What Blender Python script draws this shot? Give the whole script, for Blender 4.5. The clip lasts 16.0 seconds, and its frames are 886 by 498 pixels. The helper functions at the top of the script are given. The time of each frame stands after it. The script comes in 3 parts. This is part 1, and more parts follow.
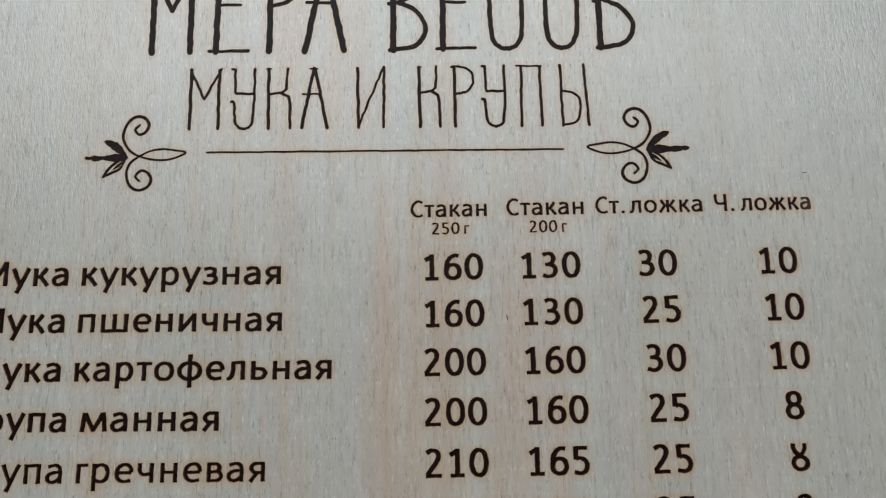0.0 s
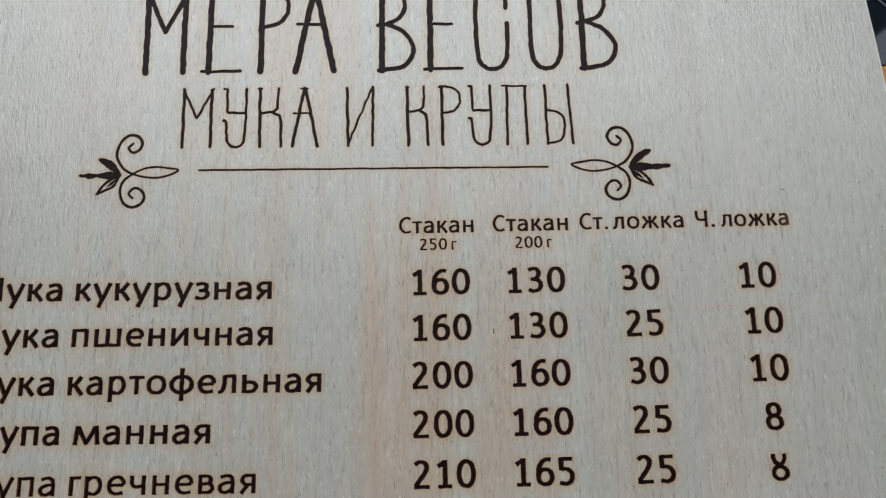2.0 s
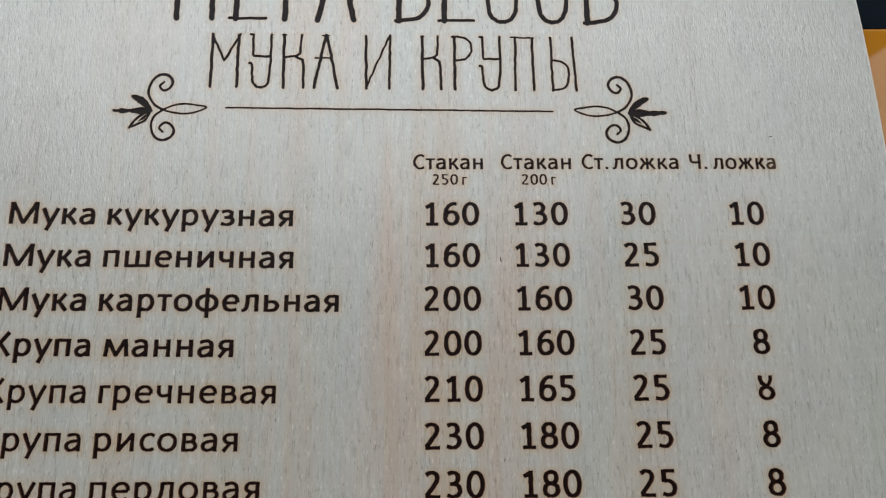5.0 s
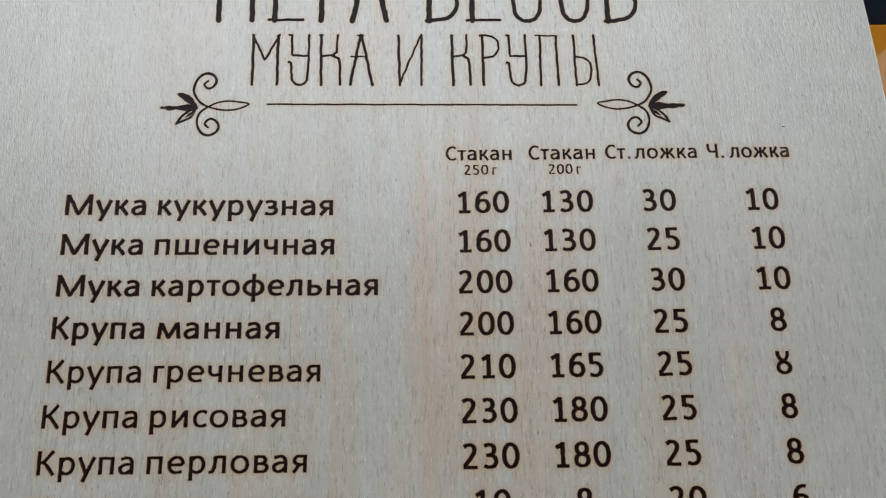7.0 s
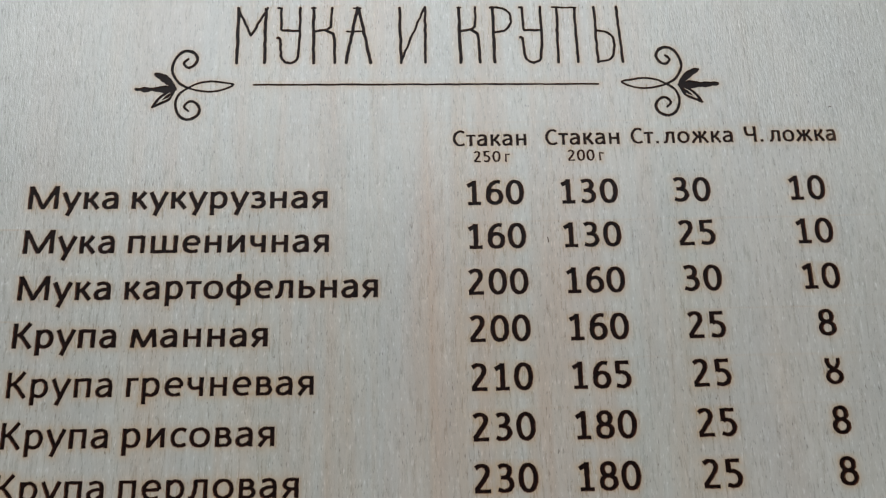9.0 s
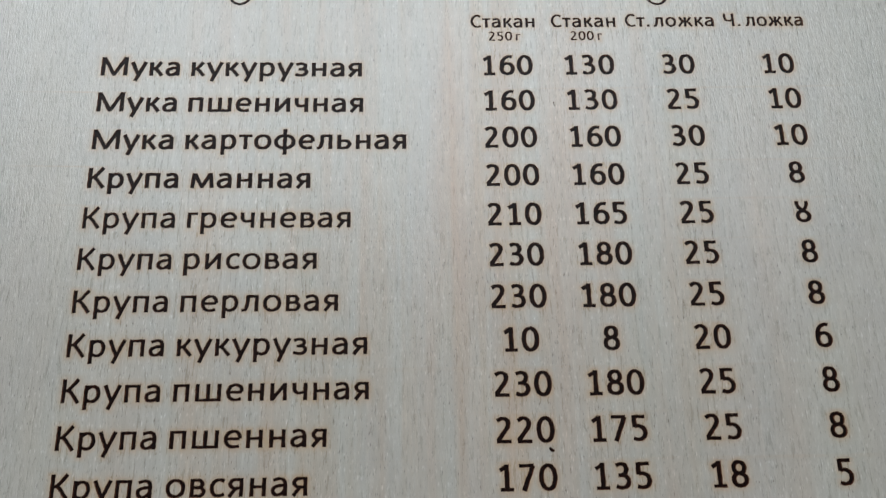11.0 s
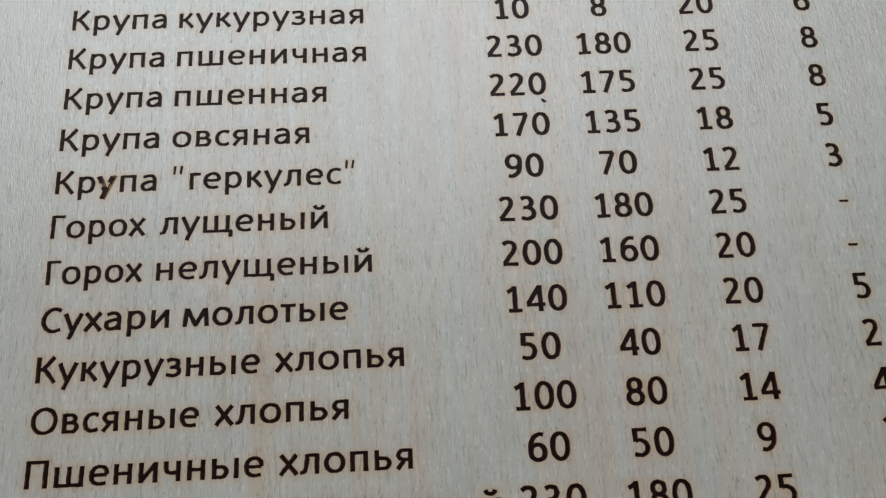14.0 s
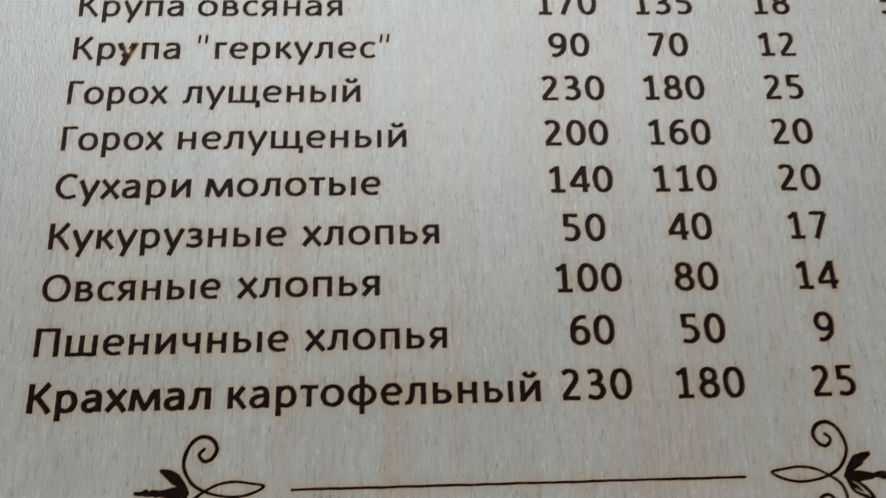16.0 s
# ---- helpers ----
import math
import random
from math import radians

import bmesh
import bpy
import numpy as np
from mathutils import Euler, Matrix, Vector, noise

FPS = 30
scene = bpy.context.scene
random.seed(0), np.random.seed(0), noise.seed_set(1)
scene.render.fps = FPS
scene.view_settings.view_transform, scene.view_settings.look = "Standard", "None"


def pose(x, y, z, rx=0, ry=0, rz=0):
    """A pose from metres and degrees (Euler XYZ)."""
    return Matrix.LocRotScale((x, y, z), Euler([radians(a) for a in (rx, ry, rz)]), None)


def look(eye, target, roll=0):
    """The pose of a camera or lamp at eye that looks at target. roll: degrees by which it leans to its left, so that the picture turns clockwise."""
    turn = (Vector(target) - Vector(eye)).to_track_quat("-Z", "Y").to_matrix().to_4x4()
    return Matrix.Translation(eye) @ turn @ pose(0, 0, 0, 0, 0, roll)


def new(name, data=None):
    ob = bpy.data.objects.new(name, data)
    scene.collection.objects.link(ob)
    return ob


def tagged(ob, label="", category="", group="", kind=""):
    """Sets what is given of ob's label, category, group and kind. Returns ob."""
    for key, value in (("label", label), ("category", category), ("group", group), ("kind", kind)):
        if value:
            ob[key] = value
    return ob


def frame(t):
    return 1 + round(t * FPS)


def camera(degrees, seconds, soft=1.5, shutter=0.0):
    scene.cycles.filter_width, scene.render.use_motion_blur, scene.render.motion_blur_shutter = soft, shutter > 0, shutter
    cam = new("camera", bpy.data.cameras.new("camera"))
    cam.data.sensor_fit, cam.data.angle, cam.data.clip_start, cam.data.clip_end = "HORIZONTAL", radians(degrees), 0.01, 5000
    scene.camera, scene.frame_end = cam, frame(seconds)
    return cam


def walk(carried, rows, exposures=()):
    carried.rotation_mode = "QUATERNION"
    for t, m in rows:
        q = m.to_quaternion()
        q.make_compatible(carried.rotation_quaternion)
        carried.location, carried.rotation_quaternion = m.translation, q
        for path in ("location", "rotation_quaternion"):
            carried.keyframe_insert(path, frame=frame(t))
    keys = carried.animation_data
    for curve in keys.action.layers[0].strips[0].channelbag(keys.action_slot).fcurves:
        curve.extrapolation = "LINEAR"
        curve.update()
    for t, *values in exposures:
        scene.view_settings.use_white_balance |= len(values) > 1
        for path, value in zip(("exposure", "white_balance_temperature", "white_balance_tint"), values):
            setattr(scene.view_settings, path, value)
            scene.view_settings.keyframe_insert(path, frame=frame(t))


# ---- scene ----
cam = camera(50.0, 16.0, soft=1.18, shutter=0.3)
from mathutils.geometry import delaunay_2d_cdt

TOP = 0.754   # height of the board's face, on a table 0.75 m high; the board is laid out in centimetres from the middle of its upper rule
ROWS = [
    (0.0, 1.310, -6.477, 17.492, 1.99, -75.46, -3.13),
    (0.5, 0.932, -6.598, 17.499, -0.20, -74.88, -0.93),
    (1.0, 0.889, -6.599, 17.446, -1.09, -74.71, -0.03),
    (1.5, 1.093, -6.803, 17.719, -2.17, -74.17, 1.07),
    (2.0, 1.344, -6.666, 17.850, -0.61, -74.27, -0.70),
    (2.5, 1.452, -6.883, 17.775, -1.05, -73.81, -0.01),
    (3.0, 1.895, -7.192, 17.353, -1.35, -73.50, 0.11),
    (3.5, 2.328, -7.371, 17.668, -0.18, -73.19, -0.62),
    (4.0, 2.313, -7.654, 17.474, -2.52, -73.51, 1.33),
    (4.5, 1.032, -8.458, 17.918, -3.91, -72.78, 3.53),
    (5.0, 0.738, -8.837, 18.500, -4.09, -72.61, 3.73),
    (5.2, 0.627, -8.947, 18.625, -3.97, -72.64, 3.59),
    (7.3, 0.029, -9.777, 19.420, -3.49, -71.77, 2.57),
    (7.5, 0.145, -9.862, 19.365, -2.53, -71.10, 1.65),
    (8.0, 0.210, -8.307, 17.024, -3.51, -72.93, 2.39),
    (8.2, 0.159, -7.957, 16.513, -3.57, -73.49, 2.59),
    (10.3, -0.193, -12.407, 19.070, -2.82, -69.57, 1.32),
    (10.5, -0.266, -12.876, 18.895, -3.32, -69.42, 2.01),
    (11.0, -0.678, -13.618, 18.499, -3.99, -69.42, 3.06),
    (11.5, -0.840, -15.023, 18.094, -4.37, -68.88, 3.04),
    (12.0, -0.835, -16.984, 17.931, -4.63, -68.21, 3.34),
    (12.5, -1.389, -18.133, 17.592, -4.79, -67.99, 3.33),
    (13.0, -1.330, -19.754, 17.158, -4.45, -66.19, 3.56),
    (13.5, -1.425, -20.174, 16.542, -5.25, -68.82, 3.53),
    (14.0, -1.016, -20.298, 16.743, -6.02, -69.17, 3.48),
    (14.5, -1.081, -19.912, 17.588, -7.14, -69.00, 5.53),
    (15.0, -1.184, -20.568, 17.137, -5.35, -69.01, 4.04),
    (15.5, -0.981, -21.418, 16.242, -5.12, -68.39, 3.55),
    (16.0, -1.652, -21.940, 15.030, -5.63, -69.29, 4.63),
]


def stand(x, y, z, yaw, pitch, roll):
    return pose(x / 100, y / 100, TOP + z / 100, 90 + pitch, 0, yaw) @ pose(0, 0, 0, 0, 0, roll)


walk(cam, [(row[0], stand(*row[1:])) for row in ROWS])

# ---- light ----
world = bpy.data.worlds.new("daylight")
scene.world = world
world.use_nodes = True
sky = world.node_tree.nodes.new("ShaderNodeTexSky")
sky.sky_type, sky.sun_disc = "NISHITA", False
sky.sun_elevation, sky.sun_rotation = radians(35), radians(200)
world.node_tree.links.new(sky.outputs[0], world.node_tree.nodes["Background"].inputs[0])
world.node_tree.nodes["Background"].inputs[1].default_value = 0.1


def area(name, eye, target, w, h, power, colour):
    lamp = bpy.data.lights.new(name, "AREA")
    lamp.shape, lamp.size, lamp.size_y, lamp.energy, lamp.color = "RECTANGLE", w, h, power, colour
    ob = new(name, lamp)
    ob.matrix_world = look(eye, target)
    return ob


# unseen daylight source in the added north wall, placed for the board's sheen
area("window_daylight", (-0.22, 1.27, 2.06), (-0.17, 0, 1.39), 2.0, 1.95, 41.3, (0.90, 0.966, 1.012))

scene.view_settings.exposure = 0.0


# ---- materials ----
def material(name, roughness=0.5, metal=0.0):
    mat = bpy.data.materials.new(name)
    mat.use_nodes = True
    b = mat.node_tree.nodes["Principled BSDF"]
    b.inputs["Roughness"].default_value, b.inputs["Metallic"].default_value = roughness, metal
    return mat, mat.node_tree.nodes, mat.node_tree.links, b


def coords(nodes, links, scale):
    c, m = nodes.new("ShaderNodeTexCoord"), nodes.new("ShaderNodeMapping")
    m.inputs["Scale"].default_value = scale
    links.new(c.outputs["Object"], m.inputs["Vector"])
    return m.outputs[0]


def noise_at(nodes, links, scale, size=1.0, detail=3.0, rough=0.55):
    n = nodes.new("ShaderNodeTexNoise")
    n.inputs["Scale"].default_value, n.inputs["Detail"].default_value, n.inputs["Roughness"].default_value = size, detail, rough
    links.new(coords(nodes, links, scale), n.inputs["Vector"])
    return n.outputs["Fac"]


def ramp(nodes, links, fac, stops):
    r = nodes.new("ShaderNodeValToRGB")
    while len(r.color_ramp.elements) < len(stops):
        r.color_ramp.elements.new(0.5)
    for e, (p, c) in zip(r.color_ramp.elements, stops):
        e.position, e.color = p, (*c, 1)
    links.new(fac, r.inputs[0])
    return r.outputs[0]


def mixed(nodes, links, a, b, fac, kind="MIX"):
    m = nodes.new("ShaderNodeMix")
    m.data_type, m.blend_type = "RGBA", kind
    for value, socket in ((fac, m.inputs[0]), (a, m.inputs[6]), (b, m.inputs[7])):
        if isinstance(value, (int, float)):
            socket.default_value = value
        elif isinstance(value, tuple):
            socket.default_value = (*value, 1)
        else:
            links.new(value, socket)
    return m.outputs[2]


def bumped(nodes, links, b, height, strength, distance):
    n = nodes.new("ShaderNodeBump")
    n.inputs["Strength"].default_value, n.inputs["Distance"].default_value = strength, distance
    links.new(height, n.inputs["Height"])
    links.new(n.outputs[0], b.inputs["Normal"])


def plain(name, colour, roughness, low=0.85, size=60.0, bump=0.0):
    mat, nodes, links, b = material(name, roughness)
    n = noise_at(nodes, links, (1, 1, 1), size, 5)
    links.new(ramp(nodes, links, n, [(0.3, tuple(c * low for c in colour)), (0.7, colour)]), b.inputs["Base Color"])
    if bump:
        bumped(nodes, links, b, n, bump, 0.001)
    return mat


def birch():
    mat, nodes, links, b = material("birch_veneer", 0.42)
    b.inputs["Specular IOR Level"].default_value, b.inputs["IOR"].default_value = 0.95, 1.58
    broad = noise_at(nodes, links, (48, 6, 1), 1.0, 2)            # wide streaks along the grain
    fine = noise_at(nodes, links, (1500, 180, 1), 1.0, 4, 0.65)     # fibres
    fleck = noise_at(nodes, links, (3200, 760, 1), 1.0, 2, 0.5)   # short pores
    glint = noise_at(nodes, links, (2800, 640, 1.7), 1.0, 2, 0.5)
    cloud = noise_at(nodes, links, (75, 40, 1), 1.0, 4)
    mottle = noise_at(nodes, links, (620, 260, 1), 1.0, 3, 0.6)
    base = ramp(nodes, links, broad, [(0.30, (0.505, 0.488, 0.430)), (0.48, (0.54, 0.517, 0.465)), (0.70, (0.555, 0.512, 0.460))])
    base = mixed(nodes, links, base, ramp(nodes, links, cloud, [(0.3, (0.90, 0.90, 0.91)), (0.7, (1.0, 0.99, 0.97))]), 1.0, "MULTIPLY")
    base = mixed(nodes, links, base, ramp(nodes, links, mottle, [(0.32, (0.92, 0.92, 0.91)), (0.66, (1, 1, 1))]), 0.9, "MULTIPLY")
    base = mixed(nodes, links, base, ramp(nodes, links, fine, [(0.30, (0.89, 0.88, 0.86)), (0.62, (1, 1, 1))]), 0.8, "MULTIPLY")
    long = noise_at(nodes, links, (820, 16, 4.1), 1.0, 3, 0.6)     # long soft fibres
    base = mixed(nodes, links, base, ramp(nodes, links, long, [(0.34, (0.93, 0.925, 0.91)), (0.64, (1, 1, 1))]), 0.9, "MULTIPLY")
    shimmer = noise_at(nodes, links, (1350, 190, 3.3), 1.0, 2, 0.5)   # satin sheen of the fibres, painted as paler streaks
    base = mixed(nodes, links, base, (0.72, 0.69, 0.62), ramp(nodes, links, shimmer, [(0.55, (0, 0, 0)), (0.74, (0.30,) * 3)]))
    patch = noise_at(nodes, links, (210, 120, 1), 1.0, 2)          # pores gather in patches
    pores = mixed(nodes, links, (1, 1, 1), ramp(nodes, links, fleck, [(0.28, (0.38, 0.35, 0.32)), (0.38, (1, 1, 1))]), ramp(nodes, links, patch, [(0.38, (0.3,) * 3), (0.60, (1.0,) * 3)]))
    base = mixed(nodes, links, base, pores, 1.0, "MULTIPLY")
    # sparkle of the grain, mixed into the colour as bright specks
    base = mixed(nodes, links, base, (0.82, 0.80, 0.76), ramp(nodes, links, glint, [(0.60, (0, 0, 0)), (0.74, (0.55,) * 3)]))
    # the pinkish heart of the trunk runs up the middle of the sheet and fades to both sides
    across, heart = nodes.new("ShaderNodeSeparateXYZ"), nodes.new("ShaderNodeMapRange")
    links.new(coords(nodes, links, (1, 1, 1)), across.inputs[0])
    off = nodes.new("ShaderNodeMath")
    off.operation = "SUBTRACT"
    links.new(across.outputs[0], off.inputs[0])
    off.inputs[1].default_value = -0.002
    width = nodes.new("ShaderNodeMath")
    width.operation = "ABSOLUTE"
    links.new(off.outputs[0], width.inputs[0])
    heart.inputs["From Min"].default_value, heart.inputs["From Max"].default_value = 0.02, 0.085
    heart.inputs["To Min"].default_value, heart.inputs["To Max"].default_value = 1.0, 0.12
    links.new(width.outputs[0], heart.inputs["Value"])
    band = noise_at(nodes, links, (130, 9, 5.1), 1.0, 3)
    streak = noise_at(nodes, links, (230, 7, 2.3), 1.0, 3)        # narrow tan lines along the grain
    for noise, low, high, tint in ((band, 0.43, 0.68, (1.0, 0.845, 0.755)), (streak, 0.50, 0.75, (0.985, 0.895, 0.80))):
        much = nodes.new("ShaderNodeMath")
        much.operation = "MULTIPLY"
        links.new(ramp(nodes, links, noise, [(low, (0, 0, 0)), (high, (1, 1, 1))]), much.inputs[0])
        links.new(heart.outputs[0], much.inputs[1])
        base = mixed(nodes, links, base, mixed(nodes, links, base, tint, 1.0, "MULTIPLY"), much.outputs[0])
    burn = nodes.new("ShaderNodeAttribute")
    burn.attribute_name = "scorch"
    haze = nodes.new("ShaderNodeMath")
    haze.operation = "MULTIPLY"
    links.new(burn.outputs["Fac"], haze.inputs[0])
    links.new(noise_at(nodes, links, (160, 110, 1), 1.0, 3), haze.inputs[1])
    base = mixed(nodes, links, base, (0.47, 0.28, 0.12), haze.outputs[0])
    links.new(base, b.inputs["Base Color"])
    links.new(ramp(nodes, links, fine, [(0.3, (0.24,) * 3), (0.7, (0.36,) * 3)]), b.inputs["Roughness"])
    h = nodes.new("ShaderNodeMath")
    h.operation = "ADD"
    links.new(fine, h.inputs[0])
    links.new(fleck, h.inputs[1])
    bumped(nodes, links, b, h.outputs[0], 0.42, 0.00015)
    return mat


def charred(name, low, high):
    mat, nodes, links, b = material(name, 0.32)
    b.inputs["Specular IOR Level"].default_value = 0.10
    n = noise_at(nodes, links, (1500, 900, 1), 1.0, 4)
    links.new(ramp(nodes, links, n, [(0.3, low), (0.75, high)]), b.inputs["Base Color"])
    bumped(nodes, links, b, n, 0.4, 0.0002)
    return mat


def glossy(name, colour, dust):
    mat, nodes, links, b = material(name, 0.05)
    b.inputs["Specular IOR Level"].default_value = 0.34
    n = noise_at(nodes, links, (9, 9, 9), 1.0, 4)
    spot = noise_at(nodes, links, (900, 900, 900), 1.0, 1)
    base = ramp(nodes, links, n, [(0.3, tuple(c * 0.9 for c in colour)), (0.7, colour)])
    links.new(mixed(nodes, links, base, (0.45, 0.45, 0.45), ramp(nodes, links, spot, [(0.71, (0, 0, 0)), (0.78, (dust,) * 3)])), b.inputs["Base Color"])
    links.new(ramp(nodes, links, n, [(0.3, (0.015,) * 3), (0.8, (0.04,) * 3)]), b.inputs["Roughness"])
    return mat


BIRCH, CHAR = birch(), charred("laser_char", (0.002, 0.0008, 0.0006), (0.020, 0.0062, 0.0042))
BURNT_RIM = charred("burnt_rim", (0.045, 0.014, 0.007), (0.19, 0.075, 0.040))
PALE_CHAR = charred("pale_char", (0.03, 0.016, 0.010), (0.09, 0.055, 0.035))
FAINT = plain("faint_burn", (0.33, 0.20, 0.09), 0.8, 0.4, 1500)
# paler than the veneer: the edge highlight put into the colour
EDGE_LIGHT = plain("edge_highlight", (0.76, 0.70, 0.62), 0.35, 0.88, 300)
PLY_EDGE = plain("scorched_ply_edge", (0.12, 0.065, 0.035), 0.7, 0.5, 400)
AMBER = glossy("amber_gloss", (0.50, 0.19, 0.012), 0.12)
BLACK = glossy("black_gloss", (0.006, 0.010, 0.015), 0.3)
GREY = plain("grey_laminate", (0.42, 0.44, 0.47), 0.35)
WALL = plain("wall_paint", (0.72, 0.71, 0.69), 0.8, 0.95, 8)
# darker than the walls so the unseen ceiling adds less sheen
CEILING = plain("dim_ceiling", (0.5, 0.5, 0.5), 0.85, 0.95, 8)
FLOOR = plain("floor_vinyl", (0.32, 0.28, 0.24), 0.5, 0.8, 5)
WHITE = plain("white_plastic", (0.8, 0.8, 0.8), 0.35, 0.96, 20)


LIT = bpy.data.materials.new("lamp_diffuser")
LIT.use_nodes = True
LIT.node_tree.nodes["Principled BSDF"].inputs["Emission Color"].default_value = (0.80, 0.92, 1.0, 1)
LIT.node_tree.nodes["Principled BSDF"].inputs["Emission Strength"].default_value = 2.8


# ---- mesh helpers ----
def part(name, bm, mat, parent=None, label=""):
    mesh = bpy.data.meshes.new(name)
    bm.to_mesh(mesh)
    bm.free()
    mesh.materials.append(mat)
    ob = new(name, mesh)
    ob.parent = parent
    return tagged(ob, label)


def box(x0, x1, y0, y1, z0, z1, bevel=0.0, segments=2):
    bm = bmesh.new()
    bmesh.ops.create_cube(bm, size=1, matrix=Matrix.Translation(((x0 + x1) / 2, (y0 + y1) / 2, (z0 + z1) / 2)) @ Matrix.Diagonal((x1 - x0, y1 - y0, z1 - z0, 1)))
    if bevel:
        bmesh.ops.bevel(bm, geom=bm.edges[:], offset=bevel, segments=segments, affect="EDGES", profile=0.5)
    return bm


def prism(points, z0, z1):
    bm = bmesh.new()
    low, high = [[bm.verts.new((x, y, z)) for x, y in points] for z in (z0, z1)]
    bm.faces.new(high), bm.faces.new(low[::-1])
    for i in range(len(points)):
        j = (i + 1) % len(points)
        bm.faces.new((low[i], low[j], high[j], high[i]))
    bmesh.ops.recalc_face_normals(bm, faces=bm.faces)
    return bm


def structure(name, bm, mat, label):
    return tagged(part(name, bm, mat), label, "", "", "structure")


# ---- the unseen room around the table, added to shape the light ----
structure("floor", box(-2.2, 2.2, -2.4, 1.4, -0.1, 0.0), FLOOR, "brown vinyl floor of the workroom")
structure("ceiling", box(-2.2, 2.2, -2.4, 1.4, 3.2, 3.3), CEILING, "unseen flat ceiling, added, grey to mirror less light")
structure("wall_west", box(-2.3, -2.2, -2.4, 1.4, 0, 3.2), WALL, "unseen off-white wall, added to close the room")
structure("wall_east", box(2.2, 2.3, -2.4, 1.4, 0, 3.2), WALL, "unseen off-white wall, added to close the room")
structure("wall_south", box(-2.3, 2.3, -2.5, -2.4, 0, 3.2), WALL, "unseen off-white wall, added to close the room")
# added wall; its opening is sized to suit the daylight lamp
wall = tagged(new("wall_north"), "unseen off-white wall with an opening for daylight, added", "", "", "structure")
for x0, x1, z0, z1 in ((-2.3, 2.3, 0, 1.08), (-2.3, 2.3, 3.04, 3.2), (-2.3, -1.22, 1.08, 3.04), (0.78, 2.3, 1.08, 3.04)):
    part("wall_panel", box(x0, x1, 1.3, 1.4, z0, z1), WALL, wall)

ceiling_light = tagged(new("ceiling_light"), "long white pendant light with a flat diffuser", "ceiling lamp")
ceiling_light.matrix_world = pose(1.10, 0.927, 2.66, 0, 0, 35)
part("housing", box(-0.51, 0.51, -0.105, 0.105, 0.0, 0.04, 0.004), WHITE, ceiling_light)
for x in (-0.38, 0.38):
    part("rod", box(x - 0.006, x + 0.006, -0.006, 0.006, 0.04, 0.54), WHITE, ceiling_light)
part("diffuser", box(-0.50, 0.50, -0.095, 0.095, -0.012, 0.0, 0.003), LIT, ceiling_light, "glowing white diffuser")

# ---- the table, its amber top and the black sheet ----
table = tagged(new("work_table"), "work table with a grey laminate top", "table")
table.location = (0, 0, 0)
part("tabletop", box(-0.75, 0.75, -0.45, 0.40, 0.715, 0.745, 0.002), GREY, table, "pale grey laminate tabletop")
for x in (-0.7, 0.7):
    for y in (-0.4, 0.35):
        part("leg", box(x - 0.025, x + 0.025, y - 0.025, y + 0.025, 0, 0.715, 0.003), WHITE, table)
sheet = tagged(new("amber_sheet"), "glossy amber orange plastic sheet on the table", "plastic sheet")
part("slab", box(-0.42, 0.34, -0.0375, 0.02285, 0.7455, 0.75, 0.0006), AMBER, sheet)
dark = tagged(new("black_panel"), "glossy black panel with a thin pale line, dusty", "panel")
part("slab", prism([(-0.40, 0.0232), (0.1270, 0.0232), (0.044, 0.106), (-0.40, 0.106)], 0.7455, 0.7495), BLACK, dark)

lower = tagged(new("black_panel"), "glossy black panel under the lower part of the board", "panel")
part("slab", box(-0.40, 0.34, -0.36, -0.0379, 0.7455, 0.7499, 0.0006), BLACK, lower)
part("pale_line", prism([(0.0961, 0.0535), (0.09618, 0.05358), (0.12198, 0.02358), (0.1219, 0.0235)], 0.7495, 0.7497), GREY, dark, "thin pale line")

# ---- the engraved board ----
BOARD_TOP, BOARD_BOTTOM, THICK, CUT, SLOPE = 5.8, -23.9, 0.4, 0.022, 0.013


def side(y):
    """Half the board's width at y, in centimetres: its sides bow very slightly."""
    return 10.60 - 0.020 * max(y, -5.0) - 0.0082 * max(y, 0.0) ** 2


def catmull(points, steps=6):
    p = [points[0], *points, points[-1]]
    out = []
    for a, b, c, d in zip(p, p[1:], p[2:], p[3:]):
        for k in range(steps):
            t = k / steps
            out.append(tuple(0.5 * (2 * b[i] + (c[i] - a[i]) * t + (2 * a[i] - 5 * b[i] + 4 * c[i] - d[i]) * t * t + (3 * b[i] - a[i] - 3 * c[i] + d[i]) * t ** 3) for i in (0, 1)))
    return out + [points[-1]]


def stroke(points, width, taper=0.0, rough=0.09):
    """Quads and round joints along a line: the way a burning laser head draws it."""
    faces, n = [], len(points)
    at = lambda i: width / 2 * (1 - taper * abs(2 * i / max(n - 1, 1) - 1)) * (1 + random.uniform(-rough, rough))
    r = [at(i) for i in range(n)]
    for i in range(n - 1):
        (x0, y0), (x1, y1) = points[i], points[i + 1]
        d = math.hypot(x1 - x0, y1 - y0)
        if d < 1e-4:
            continue
        nx, ny = -(y1 - y0) / d, (x1 - x0) / d
        faces.append([(x0 - nx * r[i], y0 - ny * r[i]), (x1 - nx * r[i + 1], y1 - ny * r[i + 1]), (x1 + nx * r[i + 1], y1 + ny * r[i + 1]), (x0 + nx * r[i], y0 + ny * r[i])])
    for i, (x, y) in enumerate(points):
        if r[i] > 1e-4:
            faces.append([(x + r[i] * math.cos(a * math.pi / 4 + 0.2), y + r[i] * math.sin(a * math.pi / 4 + 0.2)) for a in range(8)])
    return faces


